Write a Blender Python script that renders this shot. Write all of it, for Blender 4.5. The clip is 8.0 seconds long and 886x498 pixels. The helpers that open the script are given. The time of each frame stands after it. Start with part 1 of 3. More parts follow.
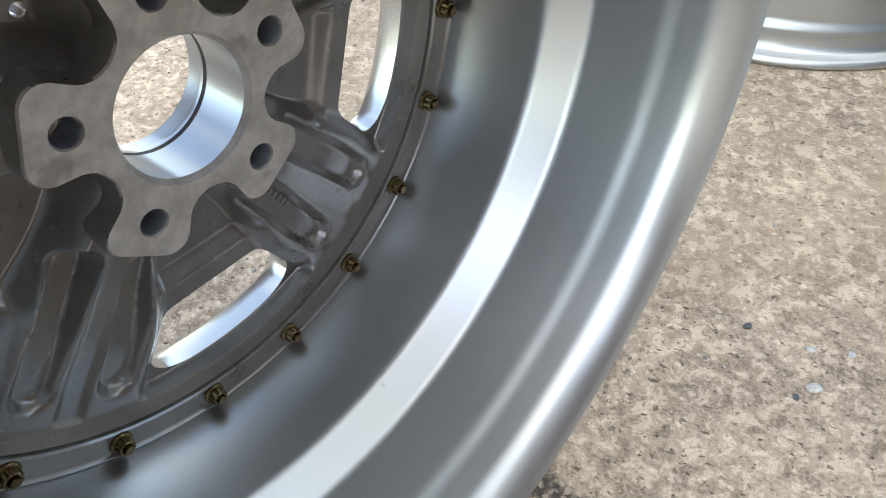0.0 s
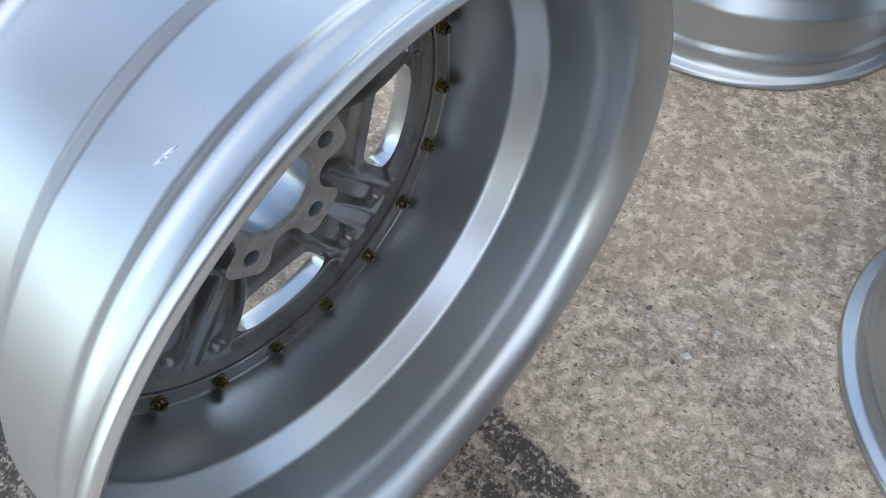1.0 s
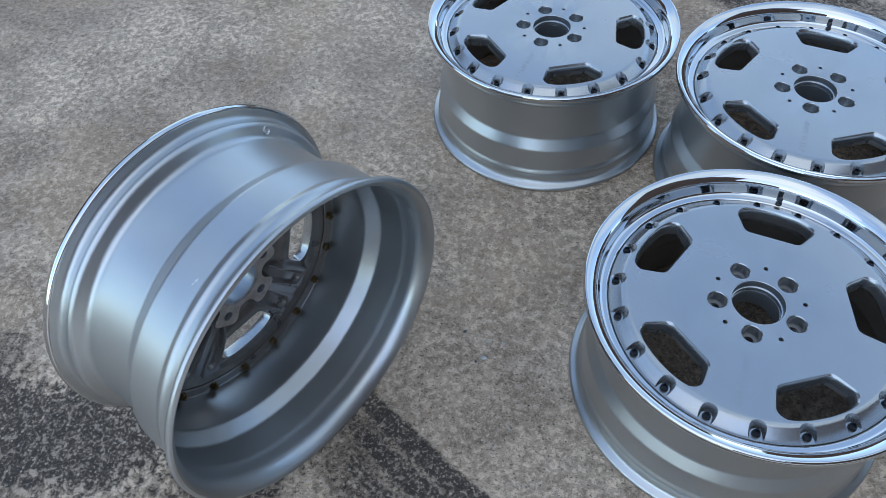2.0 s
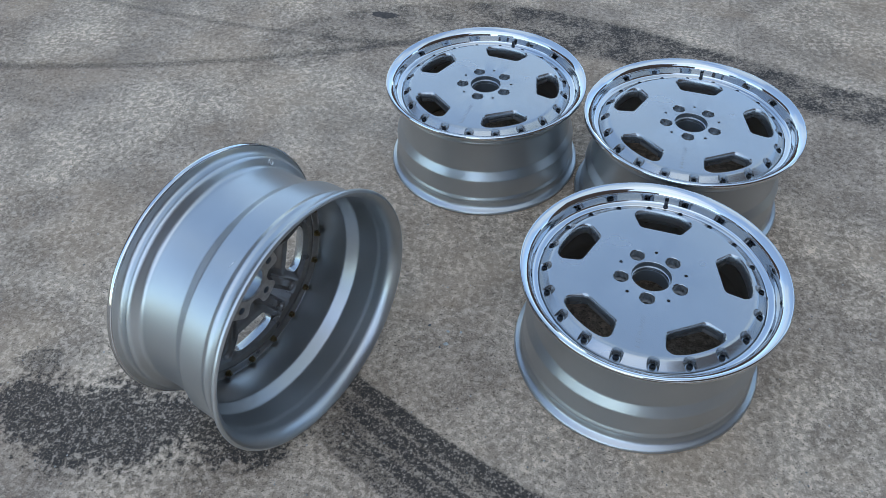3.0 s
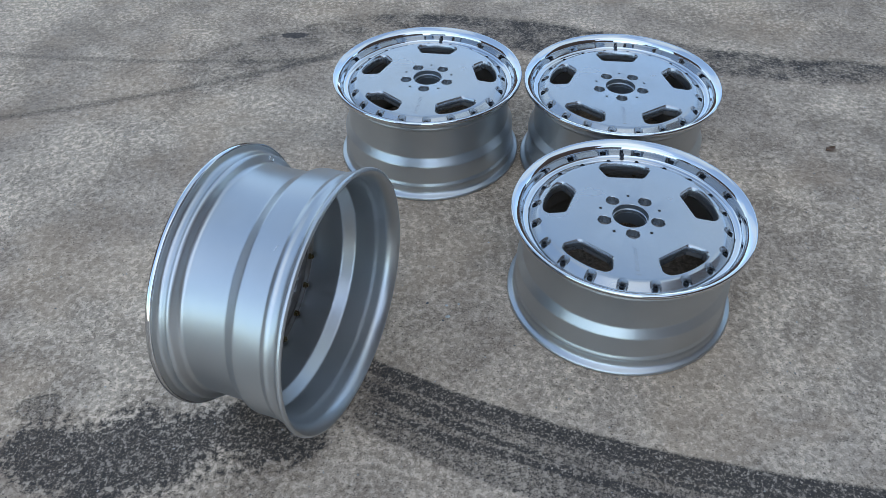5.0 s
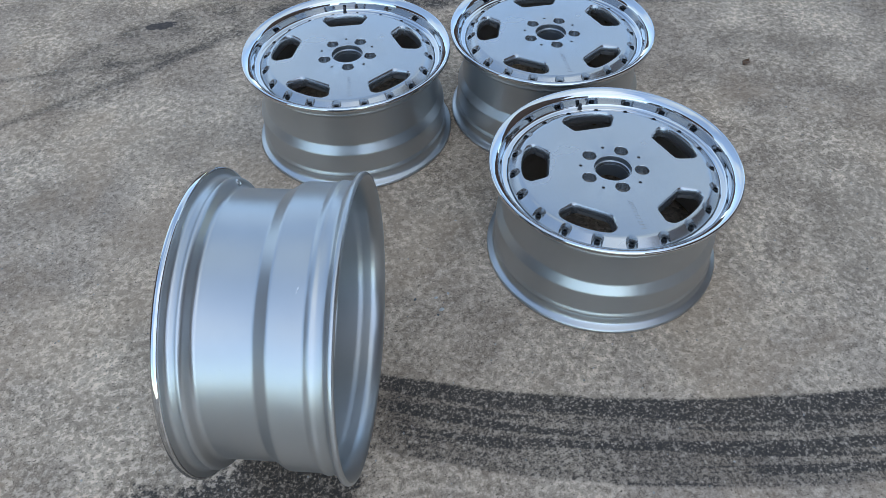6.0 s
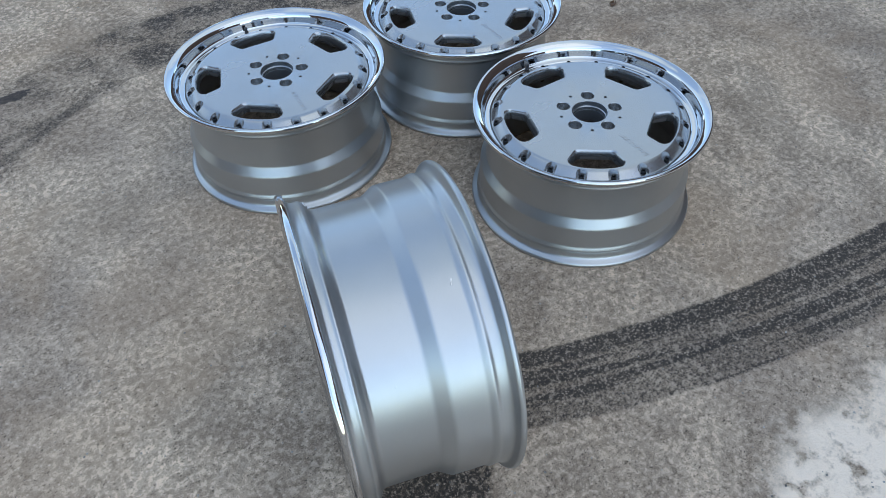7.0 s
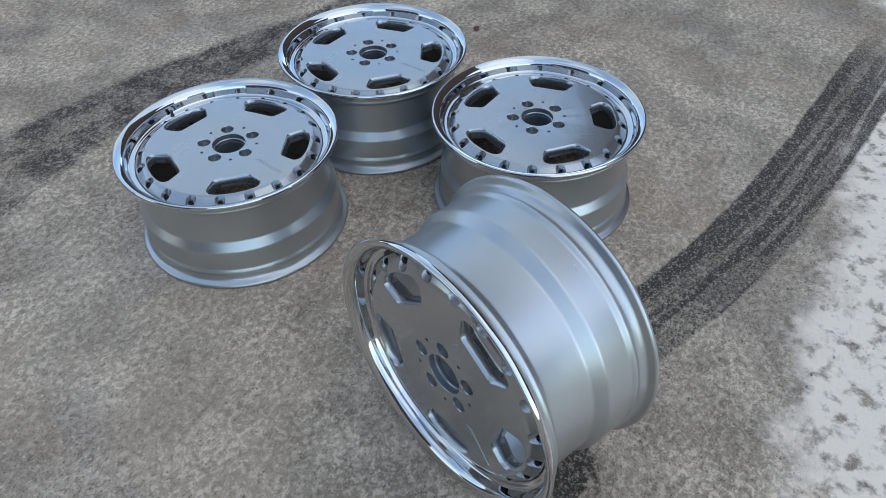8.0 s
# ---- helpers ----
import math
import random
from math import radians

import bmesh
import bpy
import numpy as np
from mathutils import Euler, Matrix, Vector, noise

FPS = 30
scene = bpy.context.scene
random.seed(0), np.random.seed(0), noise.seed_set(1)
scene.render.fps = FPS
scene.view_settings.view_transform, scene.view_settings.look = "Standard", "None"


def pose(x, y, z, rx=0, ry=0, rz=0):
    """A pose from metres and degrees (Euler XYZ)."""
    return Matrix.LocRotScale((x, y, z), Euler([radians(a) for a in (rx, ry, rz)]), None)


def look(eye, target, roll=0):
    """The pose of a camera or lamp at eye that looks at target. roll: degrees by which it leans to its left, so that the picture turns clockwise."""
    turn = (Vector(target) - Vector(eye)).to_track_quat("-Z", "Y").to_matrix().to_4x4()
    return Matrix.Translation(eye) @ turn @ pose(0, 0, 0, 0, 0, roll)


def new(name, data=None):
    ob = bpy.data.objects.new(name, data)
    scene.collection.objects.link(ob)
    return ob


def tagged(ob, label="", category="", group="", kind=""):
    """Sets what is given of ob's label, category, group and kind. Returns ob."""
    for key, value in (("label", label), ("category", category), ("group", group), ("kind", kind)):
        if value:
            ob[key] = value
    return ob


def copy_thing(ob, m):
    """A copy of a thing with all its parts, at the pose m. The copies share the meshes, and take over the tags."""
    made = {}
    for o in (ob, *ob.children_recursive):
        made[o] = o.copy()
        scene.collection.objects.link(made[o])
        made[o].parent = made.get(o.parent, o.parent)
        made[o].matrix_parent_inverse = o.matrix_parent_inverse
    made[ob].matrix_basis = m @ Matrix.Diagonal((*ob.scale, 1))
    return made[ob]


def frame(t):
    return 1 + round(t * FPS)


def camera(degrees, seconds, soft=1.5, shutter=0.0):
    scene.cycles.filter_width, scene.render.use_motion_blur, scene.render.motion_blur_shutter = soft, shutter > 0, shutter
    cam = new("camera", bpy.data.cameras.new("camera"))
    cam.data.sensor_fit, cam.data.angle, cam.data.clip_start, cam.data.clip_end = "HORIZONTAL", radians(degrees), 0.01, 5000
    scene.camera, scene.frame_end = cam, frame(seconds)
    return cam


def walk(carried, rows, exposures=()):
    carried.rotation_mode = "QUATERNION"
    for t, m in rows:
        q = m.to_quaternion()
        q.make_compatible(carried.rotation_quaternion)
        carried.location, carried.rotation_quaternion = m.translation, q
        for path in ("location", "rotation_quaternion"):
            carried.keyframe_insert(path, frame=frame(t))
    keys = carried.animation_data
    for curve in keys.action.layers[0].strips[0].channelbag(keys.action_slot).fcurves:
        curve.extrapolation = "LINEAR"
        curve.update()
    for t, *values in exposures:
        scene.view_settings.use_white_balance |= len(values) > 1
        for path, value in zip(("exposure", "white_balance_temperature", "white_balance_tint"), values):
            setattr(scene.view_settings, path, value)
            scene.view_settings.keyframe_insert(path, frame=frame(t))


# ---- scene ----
cam = camera(62.07, 8.0, soft=0.75)
# seconds, eye in metres, turn in degrees
ROWS = [
    (0.0, -0.5064, -0.3987, 0.4311, 43.84, 2.64, 18.52),
    (0.3, -0.5008, -0.4087, 0.4634, 44.92, 1.45, 18.18),
    (0.6, -0.4894, -0.4152, 0.5275, 42.82, 0.48, 19.64),
    (0.8, -0.4856, -0.4228, 0.5664, 38.61, 0.96, 20.40),
    (1.0, -0.4722, -0.4473, 0.6483, 34.95, 1.10, 20.52),
    (1.2, -0.4452, -0.5011, 0.7437, 34.82, 2.25, 20.28),
    (1.5, -0.3933, -0.5476, 0.8907, 35.20, 2.88, 19.90),
    (2.0, -0.2237, -0.6774, 1.0793, 38.69, 2.02, 16.82),
    (3.3, -0.1603, -1.0280, 1.2335, 45.17, 1.21, 11.47),
    (3.5, -0.1689, -1.0592, 1.2300, 45.63, 1.12, 11.04),
    (4.0, -0.1476, -1.0966, 1.2190, 46.68, 0.91, 8.99),
    (4.5, -0.2194, -1.1406, 1.2011, 47.20, 0.75, 4.72),
    (4.7, -0.2939, -1.1481, 1.2037, 47.15, 0.80, 2.40),
    (5.8, -0.5688, -0.9768, 1.1843, 43.30, 1.56, -13.59),
    (6.0, -0.6221, -0.9487, 1.1777, 42.55, 1.26, -17.31),
    (6.5, -0.8467, -0.8664, 1.1683, 41.63, 0.52, -28.60),
    (7.0, -1.0148, -0.7720, 1.1502, 42.73, 1.34, -39.95),
    (7.5, -1.1512, -0.6410, 1.1666, 44.47, 1.57, -51.18),
    (8.0, -1.3530, -0.5025, 1.1798, 45.93, 0.88, -61.56),
]
walk(cam, [(t, pose(x, y, z, rx, ry, rz)) for t, x, y, z, rx, ry, rz in ROWS],
     exposures=[(0.0, 1.64, 8800, 16), (0.5, 1.70, 8700, 16), (1.0, 1.08, 7800, 16), (1.5, 0.60, 7200, 14), (2.0, 0.35, 6850, 13), (3.5, 0.34, 6850, 12), (6.0, 0.38, 7050, 13), (8.0, 0.27, 7200, 13)])

# ---- light: open shade under a blue sky with broken cloud ----
world = bpy.data.worlds.new("sky")
scene.world = world
world.use_nodes = True
wn, wl = world.node_tree.nodes, world.node_tree.links
wn.clear()
w_out = wn.new("ShaderNodeOutputWorld")
w_bg = wn.new("ShaderNodeBackground")
w_sky = wn.new("ShaderNodeTexSky")
w_sky.sky_type = "NISHITA"
w_sky.sun_disc = False
w_sky.sun_elevation = radians(42)
w_sky.sun_rotation = radians(176)
w_sky.dust_density = 0.0
w_co = wn.new("ShaderNodeTexCoord")
w_map = wn.new("ShaderNodeMapping")
w_map.inputs["Location"].default_value = (21.6, 34.4, 2.1)
w_map.inputs["Scale"].default_value = (1.0, 1.0, 2.2)
w_noise = wn.new("ShaderNodeTexNoise")
w_noise.inputs["Scale"].default_value = 1.5
w_noise.inputs["Detail"].default_value = 7
w_noise.inputs["Roughness"].default_value = 0.52
w_ramp = wn.new("ShaderNodeValToRGB")
w_ramp.color_ramp.elements[0].position = 0.46
w_ramp.color_ramp.elements[1].position = 0.60
w_ramp.color_ramp.elements[0].color = (0.18, 0.18, 0.18, 1)
w_ramp.color_ramp.elements[1].color = (0.8, 0.8, 0.8, 1)
w_mix = wn.new("ShaderNodeMix")
w_mix.data_type = "RGBA"
w_mix.inputs["B"].default_value = (4.85, 6.05, 6.9, 1)
wl.new(w_co.outputs["Generated"], w_map.inputs["Vector"])
wl.new(w_map.outputs["Vector"], w_noise.inputs["Vector"])
wl.new(w_noise.outputs["Fac"], w_ramp.inputs["Fac"])
wl.new(w_ramp.outputs["Color"], w_mix.inputs["Factor"])
w_gain = wn.new("ShaderNodeVectorMath")
w_gain.operation = "MULTIPLY"
w_gain.inputs[1].default_value = (1.68, 2.03, 2.25)
wl.new(w_sky.outputs["Color"], w_gain.inputs[0])
wl.new(w_gain.outputs["Vector"], w_mix.inputs["A"])
wl.new(w_mix.outputs["Result"], w_bg.inputs["Color"])
wl.new(w_bg.outputs["Background"], w_out.inputs["Surface"])
w_bg.inputs["Strength"].default_value = 0.15

sun_data = bpy.data.lights.new("sun", "SUN")
sun_data.energy = 0.4
sun_data.angle = radians(80)
sun_data.color = (1.0, 0.94, 0.83)
sun = new("sun", sun_data)
sun.matrix_world = look((0.4, -5.6, 5.05), (0, 0, 0))


# ---- materials ----
class Mat:
    """A node material with short ways to add nodes."""

    def __init__(self, name):
        self.m = bpy.data.materials.new(name)
        self.m.use_nodes = True
        self.n, self.l = self.m.node_tree.nodes, self.m.node_tree.links
        self.b = self.n["Principled BSDF"]

    def put(self, a, b):
        if hasattr(a, "outputs"):
            a = a.outputs[0]
        if hasattr(a, "is_output"):
            self.l.new(a, b)
        else:
            b.default_value = a

    def node(self, kind, **values):
        nd = self.n.new(kind)
        for k, v in values.items():
            self.put(v, nd.inputs[k.replace("_", " ")])
        return nd

    def math(self, op, a, b=0.0, c=0.0, clamp=False):
        nd = self.n.new("ShaderNodeMath")
        nd.operation, nd.use_clamp = op, clamp
        for v, s in zip((a, b, c), nd.inputs):
            self.put(v, s)
        return nd.outputs[0]

    def noise(self, scale, detail=4, rough=0.5, vec=None, distort=0.0):
        nd = self.node("ShaderNodeTexNoise", Scale=scale, Detail=detail, Roughness=rough, Distortion=distort)
        self.put(vec if vec is not None else self.coords(), nd.inputs["Vector"])
        return nd.outputs["Fac"]

    def coords(self):
        if not hasattr(self, "co"):
            self.co = self.n.new("ShaderNodeTexCoord").outputs["Object"]
        return self.co

    def step(self, v, lo, hi, smooth=True):
        nd = self.n.new("ShaderNodeMapRange")
        nd.interpolation_type = "SMOOTHSTEP" if smooth else "LINEAR"
        nd.clamp = True
        self.put(v, nd.inputs["Value"])
        nd.inputs["From Min"].default_value, nd.inputs["From Max"].default_value = lo, hi
        return nd.outputs["Result"]

    def mix(self, f, a, b, blend="MIX"):
        nd = self.n.new("ShaderNodeMix")
        nd.data_type, nd.blend_type = "RGBA", blend
        self.put(f, nd.inputs["Factor"])
        for v, s in ((a, nd.inputs["A"]), (b, nd.inputs["B"])):
            self.put((*v, 1) if isinstance(v, tuple) and len(v) == 3 else v, s)
        return nd.outputs["Result"]

    def bump(self, height, strength, dist, normal=None):
        nd = self.node("ShaderNodeBump", Height=height, Strength=strength, Distance=dist)
        if normal is not None:
            self.l.new(normal, nd.inputs["Normal"])
        return nd.outputs["Normal"]

    def set(self, **values):
        for k, v in values.items():
            if isinstance(v, tuple) and len(v) == 3:
                v = (*v, 1)
            self.put(v, self.b.inputs[k.replace("_", " ")])
        return self.m


def silver_paint(name, colour, rough, metal, coat, flake=0.02):
    k = Mat(name)
    fl = k.noise(2600, 1, 0.5)
    soft = k.noise(9, 3, 0.5)
    col = k.mix(k.step(soft, 0.3, 0.7), tuple(c * 0.94 for c in colour), colour)
    col = k.mix(k.math("MULTIPLY", k.step(fl, 0.45, 0.75), 0.18), col, tuple(min(1, c * 1.5) for c in colour))
    r = k.math("ADD", k.math("MULTIPLY", k.math("SUBTRACT", soft, 0.5), 0.1), rough)
    peel = k.noise(140, 2, 0.5)
    nrm = k.bump(fl, flake, 0.0004, k.bump(peel, 0.03, 0.0006))
    return k.set(Base_Color=col, Metallic=metal, Roughness=r, Coat_Weight=coat, Coat_Roughness=0.05, Normal=nrm)


def make_barrel_paint():
    """Satin silver with a few specks of dirt and dulled patches."""
    k = Mat("satin silver paint")
    fl = k.noise(2600, 1, 0.5)
    soft = k.noise(7, 3, 0.55)
    col = k.mix(k.step(soft, 0.3, 0.7), (0.42, 0.437, 0.445), (0.47, 0.488, 0.496))
    col = k.mix(k.math("MULTIPLY", k.step(fl, 0.45, 0.75), 0.2), col, (0.8, 0.8, 0.8))
    speck = k.step(k.noise(420, 1, 0.5), 0.735, 0.76)
    col = k.mix(k.math("MULTIPLY", speck, 0.18), col, (0.16, 0.15, 0.14))
    r = k.math("ADD", k.math("MULTIPLY", k.math("SUBTRACT", soft, 0.5), 0.12), 0.35)
    wave = k.noise(26, 3, 0.55)
    # a few nicks and dust nibs under the paint
    cell = k.node("ShaderNodeTexVoronoi", Scale=70.0, Vector=k.coords())
    pick = k.node("ShaderNodeSeparateColor", Color=cell.outputs["Color"])
    nib = k.math("MULTIPLY", k.step(cell.outputs["Distance"], 0.16, 0.04), k.step(pick.outputs["Red"], 0.93, 0.94))
    nrm = k.bump(nib, 0.2, 0.0008, k.bump(fl, 0.03, 0.0004, k.bump(wave, 0.05, 0.004)))
    return k.set(Base_Color=col, Metallic=0.92, Roughness=r, Coat_Weight=0.2, Coat_Roughness=0.2, Normal=nrm)


def make_back_paint():
    """Dark grey gloss paint with thin runs and dust on the cast back."""
    k = Mat("dark grey back paint and flange shade")
    soft = k.noise(22, 4, 0.6)
    col = k.mix(k.step(soft, 0.3, 0.7), (0.145, 0.138, 0.130), (0.205, 0.195, 0.184))
    spot = k.step(k.noise(160, 2, 0.5), 0.66, 0.72)
    col = k.mix(k.math("MULTIPLY", spot, 0.35), col, (0.30, 0.29, 0.27))
    nrm = k.bump(k.noise(300, 3, 0.6), 0.12, 0.0008)
    return k.set(Base_Color=col, Metallic=0.4, Roughness=k.math("ADD", k.math("MULTIPLY", soft, 0.2), 0.2), Coat_Weight=1.0, Coat_Roughness=0.07, Normal=nrm)


def make_pad():
    """Bare machined mounting pad with brown stains."""
    k = Mat("worn machined pad")
    soft = k.noise(60, 5, 0.65)
    col = k.mix(k.step(soft, 0.35, 0.68), (0.36, 0.33, 0.30), (0.52, 0.485, 0.45))
    dark = k.step(k.noise(38, 3, 0.6), 0.6, 0.72)
    col = k.mix(k.math("MULTIPLY", dark, 0.45), col, (0.11, 0.10, 0.09))
    return k.set(Base_Color=col, Metallic=0.1, Roughness=0.55, Normal=k.bump(k.noise(700, 3, 0.6), 0.15, 0.0005))


def make_chrome():
    k = Mat("polished lip")
    return k.set(Base_Color=(0.62, 0.635, 0.65), Metallic=1.0, Roughness=k.math("ADD", k.math("MULTIPLY", k.noise(30, 3, 0.5), 0.05), 0.02),
                 Normal=k.bump(k.noise(18, 2, 0.5), 0.02, 0.003))


def metal(name, colour, rough, metallic=1.0):
    k = Mat(name)
    col = k.mix(k.step(k.noise(260, 3, 0.6), 0.35, 0.7), tuple(c * 0.6 for c in colour), colour)
    return k.set(Base_Color=col, Metallic=metallic, Roughness=rough)


def make_nut():
    """Yellow-passivated steel: gold shot with rust red and green."""
    k = Mat("gold zinc nut")
    col = k.mix(k.step(k.noise(420, 2, 0.5), 0.4, 0.62), (0.13, 0.095, 0.045), (0.19, 0.155, 0.075))
    col = k.mix(k.step(k.noise(230, 2, 0.5), 0.52, 0.7), col, (0.13, 0.06, 0.035))
    return k.set(Base_Color=col, Metallic=1.0, Roughness=0.3)


def make_ground():
    k = Mat("weathered concrete")
    co = k.coords()
    sep = k.node("ShaderNodeSeparateXYZ", Vector=co)
    x, y = sep.outputs["X"], sep.outputs["Y"]
    large = k.noise(1.1, 5, 0.55)
    mid = k.noise(9, 6, 0.62)
    flake = k.noise(72, 6, 0.64, distort=0.4)
    fine = k.noise(330, 4, 0.7)
    warp = k.noise(7, 4, 0.6)
    chip = k.noise(185, 4, 0.6, distort=0.3)
    spot = k.noise(24, 5, 0.6)
    zone = k.noise(2.3, 4, 0.6)
    col = k.mix(k.step(mid, 0.38, 0.62), (0.215, 0.184, 0.150), (0.315, 0.276, 0.230))
    col = k.mix(k.math("MULTIPLY", k.step(large, 0.42, 0.60), 0.55), col, (0.325, 0.296, 0.260))
    # worn cement skin, thick in some places and gone in others
    thick = k.math("MULTIPLY_ADD", k.step(zone, 0.36, 0.62), 0.34, 0.30)
    col = k.mix(k.math("MULTIPLY", k.step(flake, 0.535, 0.555), thick), col, (0.58, 0.522, 0.450))
    col = k.mix(k.math("MULTIPLY", k.step(flake, 0.445, 0.425), k.math("MULTIPLY_ADD", k.step(spot, 0.4, 0.6), 0.32, 0.30)), col, (0.105, 0.089, 0.074))
    col = k.mix(k.math("MULTIPLY", k.step(chip, 0.585, 0.605), 0.38), col, (0.56, 0.51, 0.445))
    col = k.mix(k.math("MULTIPLY", k.step(chip, 0.405, 0.385), 0.55), col, (0.095, 0.080, 0.066))
    # paler and dirtier reaches of the slab
    col = k.mix(1.0, col, k.mix(k.step(zone, 0.34, 0.66), (0.80, 0.80, 0.82), (1.18, 1.17, 1.15)), "MULTIPLY")
    grime = k.math("MULTIPLY", k.step(k.noise(34, 6, 0.7, distort=0.8), 0.54, 0.60), k.step(k.noise(3.7, 3, 0.6), 0.48, 0.60))
    col = k.mix(k.math("MULTIPLY", grime, 0.42), col, (0.105, 0.092, 0.080))
    # open pits, some drawn out
    stretched = k.node("ShaderNodeMapping", Vector=co)
    stretched.inputs["Scale"].default_value, stretched.inputs["Rotation"].default_value = (1.0, 1.9, 1.0), (0, 0, 0.5)
    pit = k.step(k.noise(120, 3, 0.55, vec=stretched), 0.642, 0.656)
    col = k.mix(k.math("MULTIPLY", pit, 0.9), col, (0.04, 0.035, 0.03))
    col = k.mix(0.13, col, k.mix(k.step(fine, 0.42, 0.58), (0.09, 0.077, 0.063), (0.56, 0.50, 0.43)))
    stain = k.step(k.noise(2.6, 6, 0.62), 0.50, 0.66)
    col = k.mix(k.math("MULTIPLY", stain, 0.42), col, (0.135, 0.118, 0.100))
    warm = k.step(k.noise(1.9, 5, 0.6, distort=0.4), 0.50, 0.62)
    col = k.mix(k.math("MULTIPLY", warm, 0.3), col, (0.275, 0.215, 0.158))
    # single stones of the aggregate
    cell = k.node("ShaderNodeTexVoronoi", Scale=170.0, Vector=co)
    tone = k.node("ShaderNodeSeparateColor", Color=cell.outputs["Color"])
    ragged = k.math("ADD", cell.outputs["Distance"], k.math("MULTIPLY", k.math("SUBTRACT", fine, 0.5), 1.5))
    bright = k.math("MULTIPLY", k.step(ragged, 0.40, 0.34), k.step(tone.outputs["Red"], 0.90, 0.905))
    dim = k.math("MULTIPLY", k.step(ragged, 0.34, 0.28), k.step(tone.outputs["Green"], 0.93, 0.935))
    col = k.mix(k.math("MULTIPLY", bright, 0.3), col, (0.66, 0.61, 0.54))
    col = k.mix(k.math("MULTIPLY", dim, 0.6), col, (0.045, 0.04, 0.034))
    # pale cement patch past the tyre band
    pale = k.math("MULTIPLY", k.step(k.math("ADD", y, k.math("MULTIPLY_ADD", large, 0.55, k.math("MULTIPLY", warp, 0.22))), -0.25, -0.35), k.step(k.math("ADD", x, k.math("MULTIPLY", k.math("SUBTRACT", large, 0.5), 1.2)), -1.05, -0.7))
    drift = k.math("MULTIPLY", k.math("SUBTRACT", k.noise(0.7, 4, 0.6), 0.5), 3.0)
    pale = k.math("MULTIPLY", pale, k.math("MULTIPLY", k.step(k.math("ADD", y, drift), -3.4, -2.2), k.step(k.math("ADD", x, drift), 3.4, 2.0)))
    col = k.mix(k.math("MULTIPLY", pale, k.math("MULTIPLY", k.step(spot, 0.34, 0.52), 0.9)), col, (0.70, 0.665, 0.61))

    def band(c3, c2, c1, c0, half, edge, lo=-9.0, hi=9.0, fade=0.2, grow=0.0, end=0.2):
        """A tyre track whose middle runs along y = c3 x^3 + c2 x^2 + c1 x + c0."""
        yc = k.math("MULTIPLY_ADD", k.math("MULTIPLY_ADD", k.math("MULTIPLY_ADD", x, c3, c2), x, c1), x, c0)
        d = k.math("SUBTRACT", y, yc)
        far = k.math("ABSOLUTE", k.math("ADD", d, k.math("MULTIPLY", k.math("SUBTRACT", warp, 0.5), edge)))
        far = k.math("SUBTRACT", far, k.math("MULTIPLY", x, grow))
        m = k.step(far, half + edge * 0.35, half - edge * 0.35)
        m = k.math("MULTIPLY", m, k.step(x, lo, lo + fade))
        return k.math("MULTIPLY", m, k.step(x, hi, hi - end)), d

    def blob(bx, by, rx, ry, edge=0.5):
        u = k.math("DIVIDE", k.math("SUBTRACT", x, bx), rx)
        v = k.math("DIVIDE", k.math("SUBTRACT", y, by), ry)
        d = k.math("SQRT", k.math("ADD", k.math("MULTIPLY", u, u), k.math("MULTIPLY", v, v)))
        return k.step(k.math("ADD", d, k.math("MULTIPLY", k.math("ADD", k.math("SUBTRACT", mid, 0.5), k.math("MULTIPLY", k.math("SUBTRACT", flake, 0.5), 0.8)), 1.7)), 1.0 + edge * 0.4, 1.0 - edge * 0.6)

    grain = k.math("ADD", k.math("MULTIPLY", chip, 0.55), k.math("ADD", k.math("MULTIPLY", fine, 0.3), k.math("MULTIPLY", flake, 0.15)))
    rub = (0.024, 0.0245, 0.026)
    b1, d1 = band(-0.0861, 0.1955, -0.3071, -0.4945, 0.088, 0.016, -0.62, 1.45, 0.12, 0.0, 0.6)
    # the tread leaves darker strips along the band
    strip = k.node("ShaderNodeTexNoise", Scale=1.0, Detail=3.0)
    k.put(k.node("ShaderNodeCombineXYZ", X=k.math("MULTIPLY", x, 1.6), Y=k.math("MULTIPLY", d1, 34.0)), strip.inputs["Vector"])
    worn = k.math("MAXIMUM", k.step(strip.outputs["Fac"], 0.36, 0.56), 0.62)
    edge_dark = k.step(d1, 0.03, 0.055)
    w1 = k.math("MULTIPLY", b1, k.math("MAXIMUM", worn, edge_dark))
    b2, d2 = band(0.2123, -0.1883, -0.3115, 1.1714, 0.115, 0.07, -1.45, 1.7, 0.5, -0.05, 0.5)
    l1, _ = band(0.0, 0.1048, 0.1844, 1.1577, 0.014, 0.03, -9.0, -0.6, 0.3)
    l2, _ = band(0.0, 0.1304, 0.6502, 1.5031, 0.016, 0.03, -9.0, -0.55, 0.3)
    patch = k.math("MAXIMUM", blob(-1.0, -0.38, 0.24, 0.095), k.math("MULTIPLY", blob(-1.19, -0.27, 0.06, 0.03), 0.6))
    patch = k.math("MAXIMUM", patch, blob(-0.74, -0.33, 0.16, 0.07))
    b2 = k.math("MULTIPLY", b2, k.math("MULTIPLY_ADD", k.step(x, -0.75, -0.4), 0.5, 0.5))
    b2 = k.math("MULTIPLY", b2, k.math("MULTIPLY_ADD", k.step(mid, 0.36, 0.58), -0.45, 1.0))
    oil = blob(-0.87, 1.25, 0.045, 0.022, 0.2)
